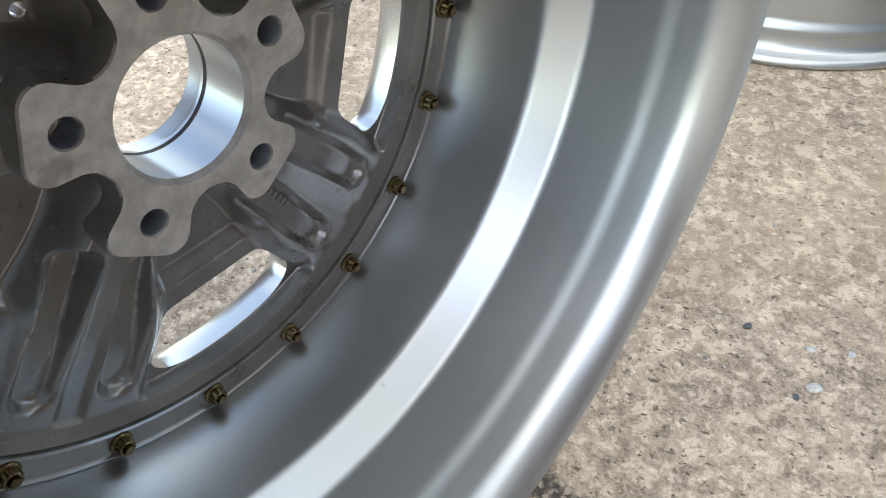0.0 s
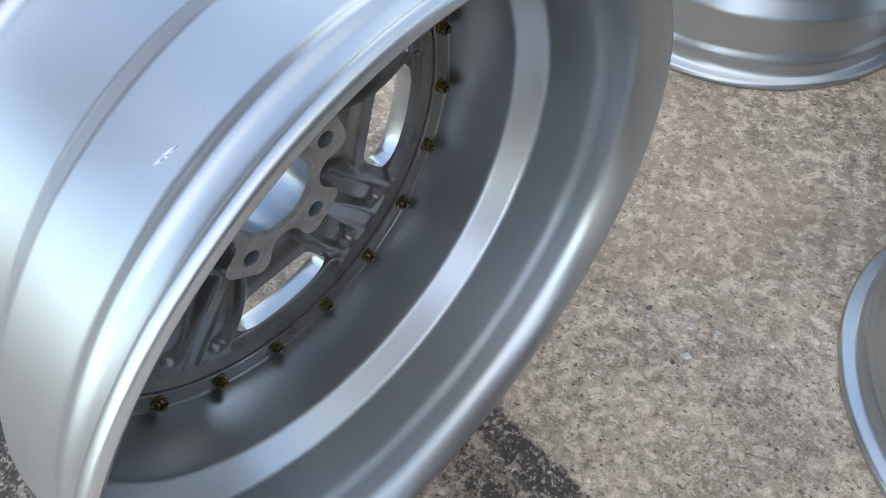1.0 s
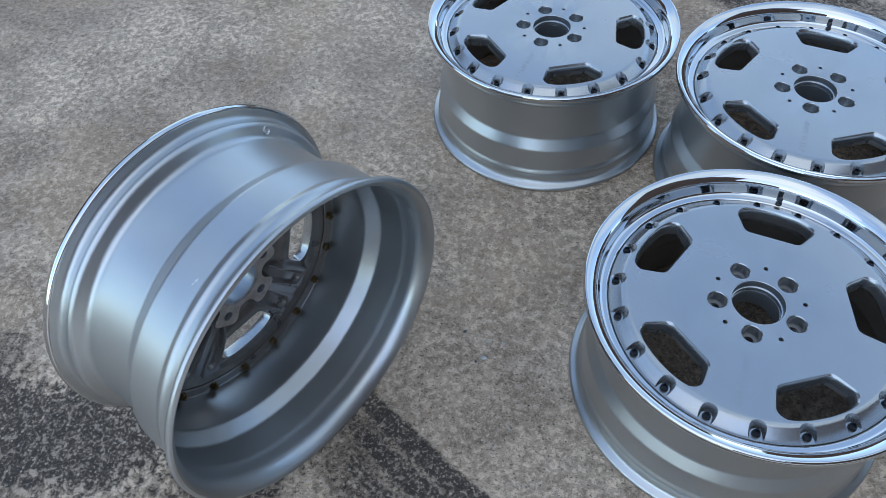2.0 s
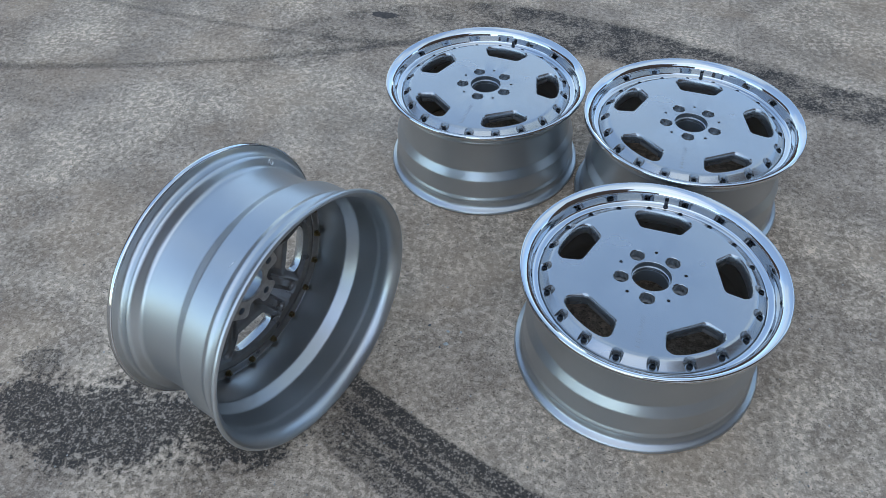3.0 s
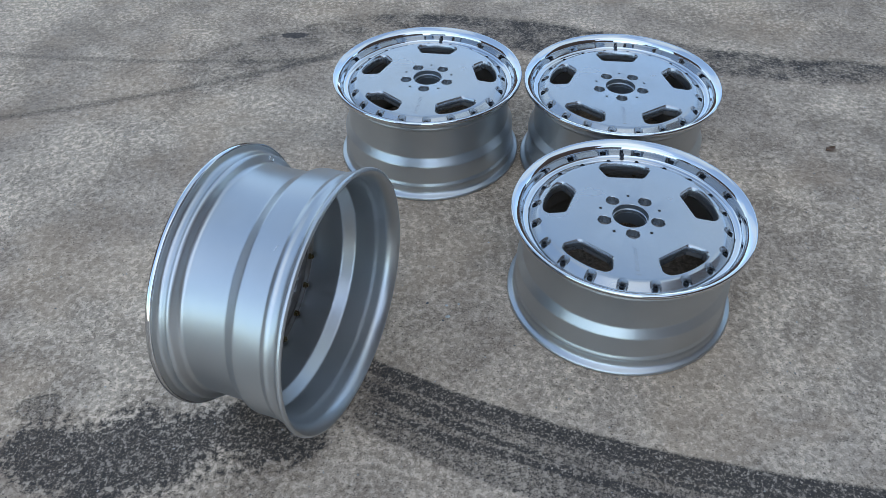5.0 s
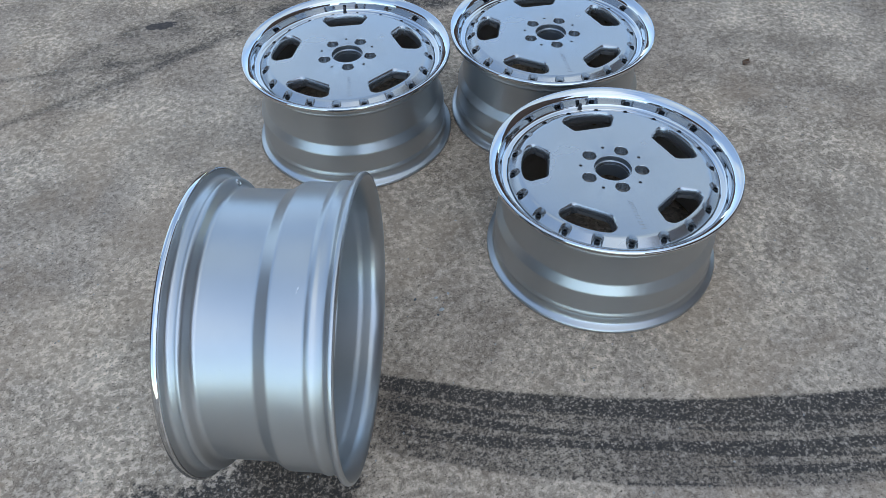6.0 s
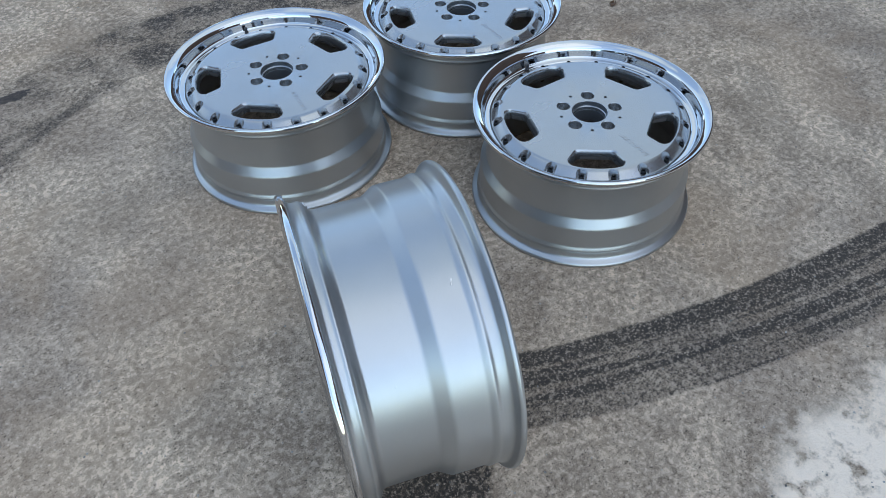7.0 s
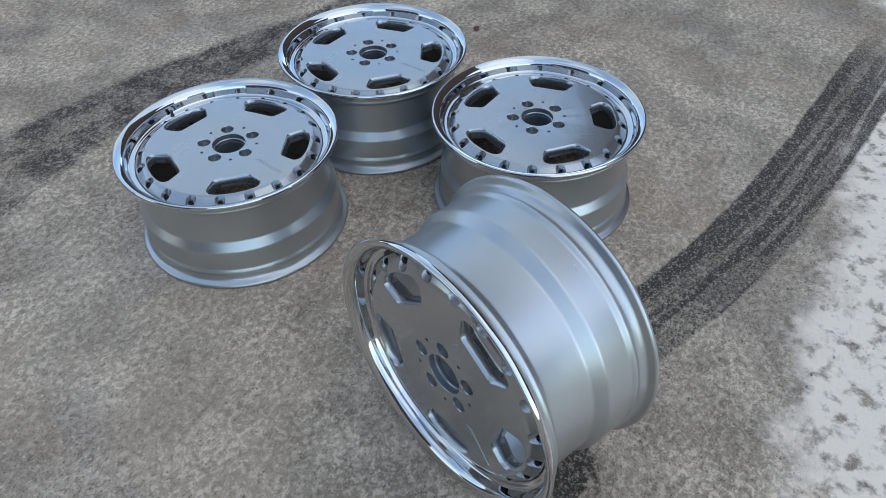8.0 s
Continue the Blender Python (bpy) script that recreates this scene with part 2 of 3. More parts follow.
    for m, density in ((w1, 0.95), (b2, 1.0), (l1, 0.42), (l2, 0.48), (patch, 0.85)):
        # rubber clings to the raised grains, closer together where the track is dense
        level = k.math("MULTIPLY_ADD", m, 0.17 * density, 0.37)
        cover = k.math("MULTIPLY", k.step(k.math("SUBTRACT", level, grain), -0.03, 0.035), k.step(m, 0.02, 0.2))
        col = k.mix(k.math("MULTIPLY", cover, 0.68), col, rub)
        col = k.mix(k.math("MULTIPLY", m, 0.76 * density), col, rub)
    # pale chips rubbed clean on the tracks
    marks = k.math("MAXIMUM", w1, k.math("MAXIMUM", b2, patch))
    clean = k.math("MULTIPLY", marks, k.math("MAXIMUM", k.math("MULTIPLY", k.step(chip, 0.585, 0.62), 0.34), k.math("MULTIPLY", k.step(flake, 0.575, 0.605), 0.28)))
    col = k.mix(clean, col, (0.42, 0.39, 0.35))
    col = k.mix(k.math("MULTIPLY", k.math("MULTIPLY", marks, bright), 0.38), col, (0.50, 0.46, 0.41))
    col = k.mix(k.math("MULTIPLY", oil, 0.85), col, (0.03, 0.03, 0.034))
    col = k.mix(1.0, col, (1.46, 1.27, 1.115), "MULTIPLY")
    h = k.math("ADD", k.math("MULTIPLY", flake, 0.7), k.math("MULTIPLY", fine, 0.3))
    nrm = k.bump(h, 0.8, 0.004, k.bump(mid, 0.25, 0.02))
    return k.set(Base_Color=col, Roughness=0.88, Specular_IOR_Level=0.25, Normal=nrm)


BARREL = make_barrel_paint()
FACE = silver_paint("silver face paint", (0.42, 0.435, 0.445), 0.26, 0.88, 0.6)
BACK, PAD, CHROME, NUT = make_back_paint(), make_pad(), make_chrome(), make_nut()
BOLT = metal("black oxide bolt", (0.045, 0.047, 0.052), 0.25)
BORE = silver_paint("bright bore paint", (0.33, 0.36, 0.39), 0.3, 0.8, 0.3)
SCUFF = metal("bare scuff", (0.85, 0.85, 0.85), 0.35)
RUBBER = metal("dark valve rubber", (0.05, 0.05, 0.055), 0.4, 0.2)
GROUND = make_ground()
STONE = Mat("loose grit")
STONE.set(Base_Color=STONE.mix(STONE.n.new("ShaderNodeNewGeometry").outputs["Random Per Island"], (0.09, 0.085, 0.08), (0.42, 0.40, 0.36)), Roughness=0.85)
STONE = STONE.m
WALL = Mat("brown brick")
w_brick = WALL.node("ShaderNodeTexBrick", Vector=WALL.coords(), Scale=2.2)
w_brick.inputs["Color1"].default_value, w_brick.inputs["Color2"].default_value, w_brick.inputs["Mortar"].default_value = (0.09, 0.05, 0.035, 1), (0.13, 0.07, 0.05, 1), (0.16, 0.14, 0.12, 1)
WALL.set(Base_Color=w_brick.outputs["Color"], Roughness=0.9)
WALL = WALL.m
LEAF = metal("dry leaf", (0.16, 0.085, 0.045), 0.7, 0.0)


# ---- mesh helpers ----
def part(name, bm, material, parent, label=""):
    me = bpy.data.meshes.new(name)
    bmesh.ops.recalc_face_normals(bm, faces=bm.faces)
    bm.to_mesh(me)
    bm.free()
    for m in material if isinstance(material, (list, tuple)) else (material,):
        me.materials.append(m)
    ob = new(name, me)
    ob.parent = parent
    return tagged(ob, label)


def smooth(me, degrees=32):
    me.polygons.foreach_set("use_smooth", [True] * len(me.polygons))
    me.set_sharp_from_angle(angle=radians(degrees))


def lathe(rings, n=192, closed=True):
    """Turns (radius, height) pairs round z."""
    bm = bmesh.new()
    loops = [[bm.verts.new((r * math.cos(a), r * math.sin(a), z)) for a in [2 * math.pi * i / n for i in range(n)]] for r, z in rings]
    pairs = list(zip(loops, loops[1:] + loops[:1])) if closed else list(zip(loops, loops[1:]))
    for a, b in pairs:
        for i in range(n):
            j = (i + 1) % n
            bm.faces.new((a[i], a[j], b[j], b[i]))
    return bm


def rounded(points, radius, steps=4):
    """Rounds the corners of an open (r, z) profile."""
    out = [points[0]]
    for p, q, s in zip(points, points[1:], points[2:]):
        p, q, s = Vector(p), Vector(q), Vector(s)
        d = min(radius, (p - q).length * 0.45, (s - q).length * 0.45)
        a, b = q + (p - q).normalized() * d, q + (s - q).normalized() * d
        for i in range(steps + 1):
            t = i / steps
            out.append(tuple(a * (1 - t) ** 2 + q * 2 * t * (1 - t) + b * t * t))
    out.append(points[-1])
    return out


def loft(bm, sections):
    """A closed solid through outlines of equal length."""
    loops = [[bm.verts.new(p) for p in sec] for sec in sections]
    n = len(loops[0])
    for a, b in zip(loops, loops[1:]):
        for i in range(n):
            j = (i + 1) % n
            bm.faces.new((a[i], a[j], b[j], b[i]))
    bm.faces.new(loops[0][::-1])
    bm.faces.new(loops[-1])


def ring_of(r, z, n, cx=0.0, cy=0.0, turn=0.0):
    return [(cx + r * math.cos(turn + 2 * math.pi * i / n), cy + r * math.sin(turn + 2 * math.pi * i / n), z) for i in range(n)]


def ease(v, lo, hi):
    t = min(1.0, max(0.0, (v - lo) / (hi - lo)))
    return t * t * (3 - 2 * t)


# ---- the wheel: 18 inch, three-piece, five slots, twenty rim bolts ----
H, R_LIP, R_BASE = 0.237, 0.2438, 0.2425
Z_FACE = H - 0.0199
Z_BOLT = H - 0.0346
R_BOLT = 0.1957
STEP = math.pi / 10


def barrel_mesh():
    outer = [(0.2370, 0.0000), (0.2412, 0.0012), (R_BASE, 0.0050), (0.2408, 0.0092), (0.2350, 0.0120), (0.2300, 0.0150), (0.2282, 0.0200),
             (0.2272, 0.0290), (0.2290, 0.0345), (0.2275, 0.0390), (0.2250, 0.0440), (0.2245, 0.0925), (0.2120, 0.1130),
             (0.2110, 0.1910), (0.2145, 0.1960), (0.2255, 0.2020), (0.2288, 0.2070), (0.2272, 0.2110), (0.2278, 0.2190), (0.2310, 0.2232), (0.2398, 0.2258)]
    inner = [(0.2396, 0.2262), (0.2345, 0.2260), (0.2298, 0.2228), (0.2262, 0.2190), (0.2258, 0.2100), (0.2236, 0.2030), (0.2150, 0.1990), (0.2090, 0.1960), (0.2075, 0.1885), (0.1890, 0.1875),
             (0.1888, 0.1800), (0.2020, 0.1795), (0.2034, 0.1770), (0.2046, 0.1790), (0.2052, 0.1700), (0.2062, 0.1125), (0.2195, 0.0895),
             (0.2205, 0.0480), (0.2218, 0.0400), (0.2222, 0.0230), (0.2240, 0.0160), (0.2280, 0.0085), (0.2325, 0.0030)]
    path = rounded(outer + inner + [outer[0]], 0.0035, 3)
    return lathe(path[:-1], 224)


def lip_mesh():
    """Polished outer lip: ledge, wall, rolled edge."""
    path = [(0.2062, H - 0.0345), (0.2080, H - 0.0332), (0.2150, H - 0.0327), (0.2188, H - 0.0304), (0.2206, H - 0.0240), (0.2222, H - 0.0150), (0.2242, H - 0.0098), (0.2276, H - 0.0064),
            (0.2320, H - 0.0036), (0.2362, H - 0.0014), (0.2398, H - 0.0002), (0.2420, H - 0.0010), (0.2434, H - 0.0034), (R_LIP, H - 0.0070),
            (0.2426, H - 0.0104), (0.2400, H - 0.0111), (0.2335, H - 0.0112), (0.2285, H - 0.0135), (0.2252, H - 0.0190), (0.2244, H - 0.0270), (0.2212, H - 0.0345), (0.2100, H - 0.0365)]
    path = rounded(path + [path[0]], 0.0022, 4)
    return lathe(path[:-1], 224)


def slot_outline(grow, z, turn):
    """Slot: straight inner side, slanted ends and an outer side on an arc, drawn in by grow."""
    g = grow
    pts = [(-0.0385 + g, 0.1245 + g), (0.0385 - g, 0.1245 + g), (0.0550 - g, 0.1540), (0.0545 - g, 0.1615 - g * 0.5), (0.0490 - g, 0.1700 - g)]
    arc = [((0.1790 - g) * math.sin(a), (0.1790 - g) * math.cos(a)) for a in [radians(v) for v in (11, 5.5, 0, -5.5, -11)]]
    pts = pts + arc + [(-x, y) for x, y in pts[:1:-1]]
    out = []
    n = len(pts)
    for i in range(n):
        p, q, s = Vector(pts[i - 1]), Vector(pts[i]), Vector(pts[(i + 1) % n])
        d = min(0.0075, (p - q).length * 0.4, (s - q).length * 0.4)
        a, b = q + (p - q).normalized() * d, q + (s - q).normalized() * d
        for k in range(4):
            t = k / 3
            out.append(a * (1 - t) ** 2 + q * 2 * t * (1 - t) + b * t * t)
    c, s = math.cos(turn), math.sin(turn)
    return [(p.y * c + p.x * s, p.y * s - p.x * c, z) for p in out]


def back_height(r, u):
    """Height of the cast back at radius r and angle u from the spoke's middle (radians, 0 to 36 degrees)."""
    x, y = r * math.sin(u), r * math.cos(u)
    v = radians(36) - u
    sx, sy = r * math.sin(v), r * math.cos(v)
    # deep floor, rising towards the rim ring
    z = 0.2040 - 0.0180 * ease(r, 0.150, 0.184)
    # flat collar round each slot
    inside = max(abs(sx) - 0.040 - 0.022 * ease(sy, 0.112, 0.158), 0.114 - sy)
    z = z + (0.1960 - z) * ease(inside, 0.008, -0.003) * ease(sy, 0.09, 0.11)
    # spoke: a middle rib between two troughs with rounded ends, and shoulders
    top = 0.1800 + 0.0065 * ease(r, 0.066, 0.172)
    width = 0.0235 + 0.0185 * ease(r, 0.066, 0.150)
    shoulder = ease(abs(x), width + 0.0095, width - 0.0060)
    tx = abs(abs(x) - 0.0180 - 0.0050 * ease(r, 0.085, 0.16))
    ty = max(0.0, y - 0.1560, 0.0880 - y)
    trough = ease(math.hypot(tx, ty), 0.0128, 0.0060)
    zs = top + trough * (0.0075 + 0.0090 * ease(r, 0.150, 0.085)) + 0.0020 * ease(abs(x), 0.0100, 0.0040)
    z = z * (1 - shoulder) + min(zs, z) * shoulder
    # rim ring
    z = z + (0.1866 - 0.30 * (r - 0.1765) - z) * ease(r, 0.1760, 0.1790)
    return z


def pad_edge(r, u):
    """Signed distance to the mounting pad's outline: hub ring with five lobes."""
    x, y = abs(r * math.sin(u)), r * math.cos(u)
    flare = 0.0080 + 0.0030 * ease(y, 0.048, 0.064)
    lobe = math.hypot(max(0.0, x - flare), max(0.0, y - 0.0610)) - 0.0112
    hub = r - 0.0440
    k = 0.009
    h = min(1.0, max(0.0, 0.5 + 0.5 * (hub - lobe) / k))
    return hub + (lobe - hub) * h - k * h * (1 - h)


def carve(me, cut):
    """The mesh me less the solids in cut."""
    bmesh.ops.recalc_face_normals(cut, faces=cut.faces)
    cme = bpy.data.meshes.new("cutter")
    cut.to_mesh(cme)
    cut.free()
    ob, tool = new("blank", me), new("cutter", cme)
    mod = ob.modifiers.new("cut", "BOOLEAN")
    mod.operation, mod.object, mod.solver = "DIFFERENCE", tool, "EXACT"
    bpy.context.view_layer.update()
    done = bpy.data.meshes.new_from_object(ob.evaluated_get(bpy.context.evaluated_depsgraph_get()))
    bpy.data.objects.remove(ob)
    bpy.data.objects.remove(tool)
    done.materials.clear()
    return done


def spoke_angle(p):
    u = (math.atan2(p.y, p.x) - radians(63)) % radians(72)
    return min(u, radians(72) - u)


def pad_mesh():
    """Machined mounting pad on the back of the disc."""
    line = []
    for i in range(300):
        a = 2 * math.pi * i / 300
        u = (a - radians(63)) % radians(72)
        u = min(u, radians(72) - u)
        lo, hi = 0.040, 0.080
        for _ in range(24):
            m = (lo + hi) / 2
            lo, hi = (m, hi) if pad_edge(m, u) < 0 else (lo, m)
        line.append((lo, a))
    bm = bmesh.new()
    loft(bm, [[((r + g) * math.cos(a), (r + g) * math.sin(a), z) for r, a in line] for g, z in ((0.0026, 0.2050), (0.0014, 0.1980), (0.0006, 0.1880), (0.0, 0.1672), (-0.0009, 0.1660))])
    bmesh.ops.recalc_face_normals(bm, faces=bm.faces)
    me = bpy.data.meshes.new("mounting_pad")
    bm.to_mesh(me)
    bm.free()
    cut = bmesh.new()
    loft(cut, [ring_of(r, z, 96) for r, z in ((0.0362, 0.15), (0.0356, 0.1662), (0.0334, 0.1690), (0.0334, 0.1968), (0.0366, 0.1970), (0.0366, 0.2100))])
    for k in range(5):
        s = radians(63 + 72 * k)
        loft(cut, [ring_of(r, z, 32, 0.0545 * math.cos(s), 0.0545 * math.sin(s)) for r, z in ((0.0078, 0.15), (0.0075, 0.1661), (0.0068, 0.1670), (0.0068, 0.1960), (0.0155, 0.1964), (0.0155, 0.2100))])
    done = carve(me, cut)
    done.name = "mounting_pad"
    for m in (PAD, BACK, BORE):
        done.materials.append(m)
    done.polygons.foreach_set("material_index", [0 if p.normal.z < -0.5 else 2 if math.hypot(p.center.x, p.center.y) < 0.036 or pad_edge(math.hypot(p.center.x, p.center.y), spoke_angle(p.center)) < -0.004 else 1 for p in done.polygons])
    smooth(done, 38)
    return done


def disc_mesh():
    """Centre disc: turned front, cast back, with slots, lug holes and bolt pockets cut through."""
    n = 720
    front = rounded([(0.0338, 0.2010), (0.0338, Z_FACE - 0.0125), (0.0362, Z_FACE - 0.0120), (0.0362, Z_FACE - 0.0008), (0.0370, Z_FACE), (0.1200, Z_FACE + 0.0004),
                     (0.1815, Z_FACE), (0.1875, Z_FACE - 0.0016), (0.2034, Z_FACE - 0.0128), (0.2052, Z_FACE - 0.0148), (0.2052, 0.1884), (0.1884, 0.1884)], 0.002, 3)
    back_r = [0.1880 - 0.154 * i / 150 for i in range(151)]
    bore = [(0.0338, 0.1980), (0.0356, 0.1985), (0.0356, 0.2005)]
    bm = bmesh.new()
    rows = []
    for r, z in front:
        rows.append([bm.verts.new((r * math.cos(a), r * math.sin(a), z)) for a in [2 * math.pi * i / n for i in range(n)]])
    for r in back_r:
        row = []
        for i in range(n):
            a = 2 * math.pi * i / n
            u = (a - radians(63)) % radians(72)
            u = min(u, radians(72) - u)
            row.append(bm.verts.new((r * math.cos(a), r * math.sin(a), back_height(r, u))))
        rows.append(row)
    for r, z in bore:
        rows.append([bm.verts.new((r * math.cos(a), r * math.sin(a), z)) for a in [2 * math.pi * i / n for i in range(n)]])
    for a, b in zip(rows, rows[1:] + rows[:1]):
        for i in range(n):
            j = (i + 1) % n
            bm.faces.new((a[i], a[j], b[j], b[i]))
    bmesh.ops.recalc_face_normals(bm, faces=bm.faces)
    me = bpy.data.meshes.new("centre_disc")
    bm.to_mesh(me)
    bm.free()
    cut = bmesh.new()
    for k in range(5):
        t = radians(27 + 72 * k)
        loft(cut, [slot_outline(g, z, t) for g, z in ((-0.0012, Z_FACE + 0.004), (-0.0010, Z_FACE + 0.0003), (0.0003, Z_FACE - 0.0012), (0.0013, Z_FACE - 0.0030), (0.0026, Z_FACE - 0.0075), (0.0034, Z_FACE - 0.0140), (0.0036, 0.160))])
        s = radians(63 + 72 * k)
        lx, ly = 0.056 * math.cos(s), 0.056 * math.sin(s)
        loft(cut, [ring_of(r, z, 32, lx, ly) for r, z in ((0.0148, Z_FACE + 0.004), (0.0145, Z_FACE + 0.0002), (0.0134, Z_FACE - 0.0010), (0.0127, Z_FACE - 0.0170), (0.0120, Z_FACE - 0.0180), (0.0070, Z_FACE - 0.0184), (0.0070, 0.160))])
        hx, hy = 0.0625 * math.cos(t), 0.0625 * math.sin(t)
        loft(cut, [ring_of(r, z, 18, hx, hy) for r, z in ((0.0036, Z_FACE + 0.004), (0.0032, Z_FACE - 0.0006), (0.0032, 0.160))])
    for k in range(20):
        a = STEP * k
        c, s = math.cos(a), math.sin(a)
        secs = []
        for g, z in ((0.0040, Z_FACE + 0.004), (0.0026, Z_FACE - 0.0010), (0.0008, Z_FACE - 0.0045), (-0.0010, Z_BOLT + 0.0040), (-0.0030, Z_BOLT + 0.0012)):
            w = 0.0108 + g
            arc = [(R_BOLT - w * math.cos(b) , w * math.sin(b)) for b in [radians(v) for v in range(-90, 91, 15)]]
            arc += [(0.2120, w * 1.1), (0.2120, -w * 1.1)]
            secs.append([(p * c - q * s, p * s + q * c, z) for p, q in arc])
        loft(cut, secs)
    done = carve(me, cut)
    done.name = "centre_disc"
    done.materials.clear()
    for m in (FACE, BACK, PAD, BORE):
        done.materials.append(m)
    index = []
    for p in done.polygons:
        c, nz = p.center, p.normal.z
        r = math.hypot(c.x, c.y)
        if r < 0.0364 and abs(nz) < 0.7:
            index.append(3)
        elif nz < -0.05 or (r < 0.1885 and abs(c.z - back_height(r, spoke_angle(c))) < 0.0012) or (c.z < 0.1885 and r < 0.19) or (c.z < 0.2 and r < 0.115 and r > 0.04):
            index.append(1)
        else:
            index.append(0)
    done.polygons.foreach_set("material_index", index)
    smooth(done, 38)
    return done


def bolt_mesh():
    """Twelve-point cap head on a washer face."""
    bm = bmesh.new()
    star = lambda r, z: [((r if i % 2 else r * 0.88) * math.cos(2 * math.pi * i / 24), (r if i % 2 else r * 0.88) * math.sin(2 * math.pi * i / 24), z) for i in range(24)]
    loft(bm, [ring_of(0.0066, 0.0, 24), ring_of(0.0066, 0.0014, 24), star(0.0060, 0.0018), star(0.0059, 0.0062), star(0.0050, 0.0070), ring_of(0.0034, 0.0070, 24), ring_of(0.0029, 0.0046, 24)])
    return bm


def nut_mesh():
    bm = bmesh.new()
    star = lambda r, z: [((r if i % 2 else r * 0.87) * math.cos(2 * math.pi * i / 24), (r if i % 2 else r * 0.87) * math.sin(2 * math.pi * i / 24), z) for i in range(24)]
    loft(bm, [ring_of(0.0058, 0.0, 24), ring_of(0.0058, -0.0012, 24), ring_of(0.0050, -0.0020, 24), star(0.0046, -0.0022), star(0.0045, -0.0062), ring_of(0.0036, -0.0068, 24), ring_of(0.0029, -0.0066, 24),
              ring_of(0.0028, -0.0050, 24), ring_of(0.0024, -0.0050, 24), ring_of(0.0023, -0.0084, 24)])
    return bm


def build_wheel():
    wheel = new("alloy_wheel")
    tagged(wheel, "silver three-piece alloy wheel lying face up on concrete", "wheel", "set of four wheels")
    b = part("barrel", barrel_mesh(), BARREL, wheel, "satin silver painted rim barrel")
    # the bolt flange is coloured dark to stand in for its dark reflections
    b.data.materials.append(BACK)
    b.data.polygons.foreach_set("material_index", [1 if math.hypot(p.center.x, p.center.y) < 0.2032 and 0.176 < p.center.z < 0.19 else 0 for p in b.data.polygons])
    smooth(b.data)
    lip = part("lip", lip_mesh(), CHROME, wheel, "mirror-polished stepped outer lip")
    smooth(lip.data)
    disc = new("centre_disc", disc_mesh())
    disc.parent = wheel
    tagged(disc, "silver five-slot disc with dark grey back")
    pad = new("mounting_pad", pad_mesh())
    pad.parent = wheel
    tagged(pad, "bare stained five-lobed mounting pad")
    bolt = bolt_mesh()
    first = part("rim_bolt", bolt, BOLT, wheel, "black twelve-point bolt")
    smooth(first.data, 25)
    nut = part("rim_nut", nut_mesh(), NUT, wheel, "gold zinc-plated flange nut")
    smooth(nut.data, 25)
    for k in range(20):
        a = STEP * k
        o, q = (first, nut) if k == 0 else (new("rim_bolt", first.data), new("rim_nut", nut.data))
        for ob, z in ((o, Z_BOLT + 0.0010), (q, 0.1797)):
            ob.parent = wheel
            ob.location = (R_BOLT * math.cos(a), R_BOLT * math.sin(a), z)
            ob.rotation_euler = (0, 0, a * 3.7)
            ob.scale = (0.85, 0.85, 0.9) if ob is o else (1.15, 1.15, 1.1)
        tagged(o, "black twelve-point bolt")
        tagged(q, "gold zinc-plated flange nut")
    # air valve standing on the ledge of the lip
    a = STEP * 9.5
    bm = bmesh.new()
    loft(bm, [ring_of(r, z, 20) for r, z in ((0.0048, 0.0), (0.0048, 0.0025), (0.0034, 0.0035), (0.0031, 0.0050), (0.0036, 0.0056), (0.0036, 0.0125), (0.0028, 0.0140))])
    v = part("air_valve", bm, RUBBER, wheel, "short dark valve with cap")
    smooth(v.data, 30)
    v.location = (0.2110 * math.cos(a), 0.2110 * math.sin(a), H - 0.0330)
    # round plug on the outside of the barrel under the valve
    bm = bmesh.new()
    loft(bm, [ring_of(r, z, 20) for r, z in ((0.0060, -0.004), (0.0060, 0.0012), (0.0050, 0.0020), (0.0038, 0.0010))])
    p = part("valve_seat", bm, SCUFF, wheel, "bright round valve seat")
    smooth(p.data, 30)
    p.matrix_local = Matrix.Rotation(a, 4, "Z") @ Matrix.Translation((0.2200, 0, 0.1986)) @ Matrix.Rotation(radians(151), 4, "Y")
    # maker's mark: slanted strokes and blocks, slightly proud of the face
    bm = bmesh.new()
    c, s = math.cos(-STEP * 0.5), math.sin(-STEP * 0.5)

    def bar(r0, r1, q0, q1, slant):
        z0, z1 = Z_FACE - 0.001, Z_FACE + 0.0009
        flat = [(r0 + slant * q0, q0), (r1 + slant * q0, q0), (r1 + slant * q1, q1), (r0 + slant * q1, q1)]
        secs = []
        for z in (z0, z1):
            secs.append([(p * c - q * s, p * s + q * c, z) for p, q in flat])
        loft(bm, secs)

    for k in range(4):
        bar(0.0960 + 0.0062 * k, 0.0990 + 0.0062 * k, -0.0042, 0.0042, 0.8)
    for r0 in (0.1225, 0.1390, 0.1560):
        bar(r0, r0 + 0.0028, -0.0042, 0.0042, 0.25)
        bar(r0 + 0.0100, r0 + 0.0128, -0.0042, 0.0042, 0.0)
        bar(r0 + 0.0028, r0 + 0.0100, 0.0022, 0.0042, 0.0)
    part("makers_mark", bm, FACE, wheel, "raised silver strokes and blocks")
    # cast marks on the back: rows of small raised bars
    bm = bmesh.new()
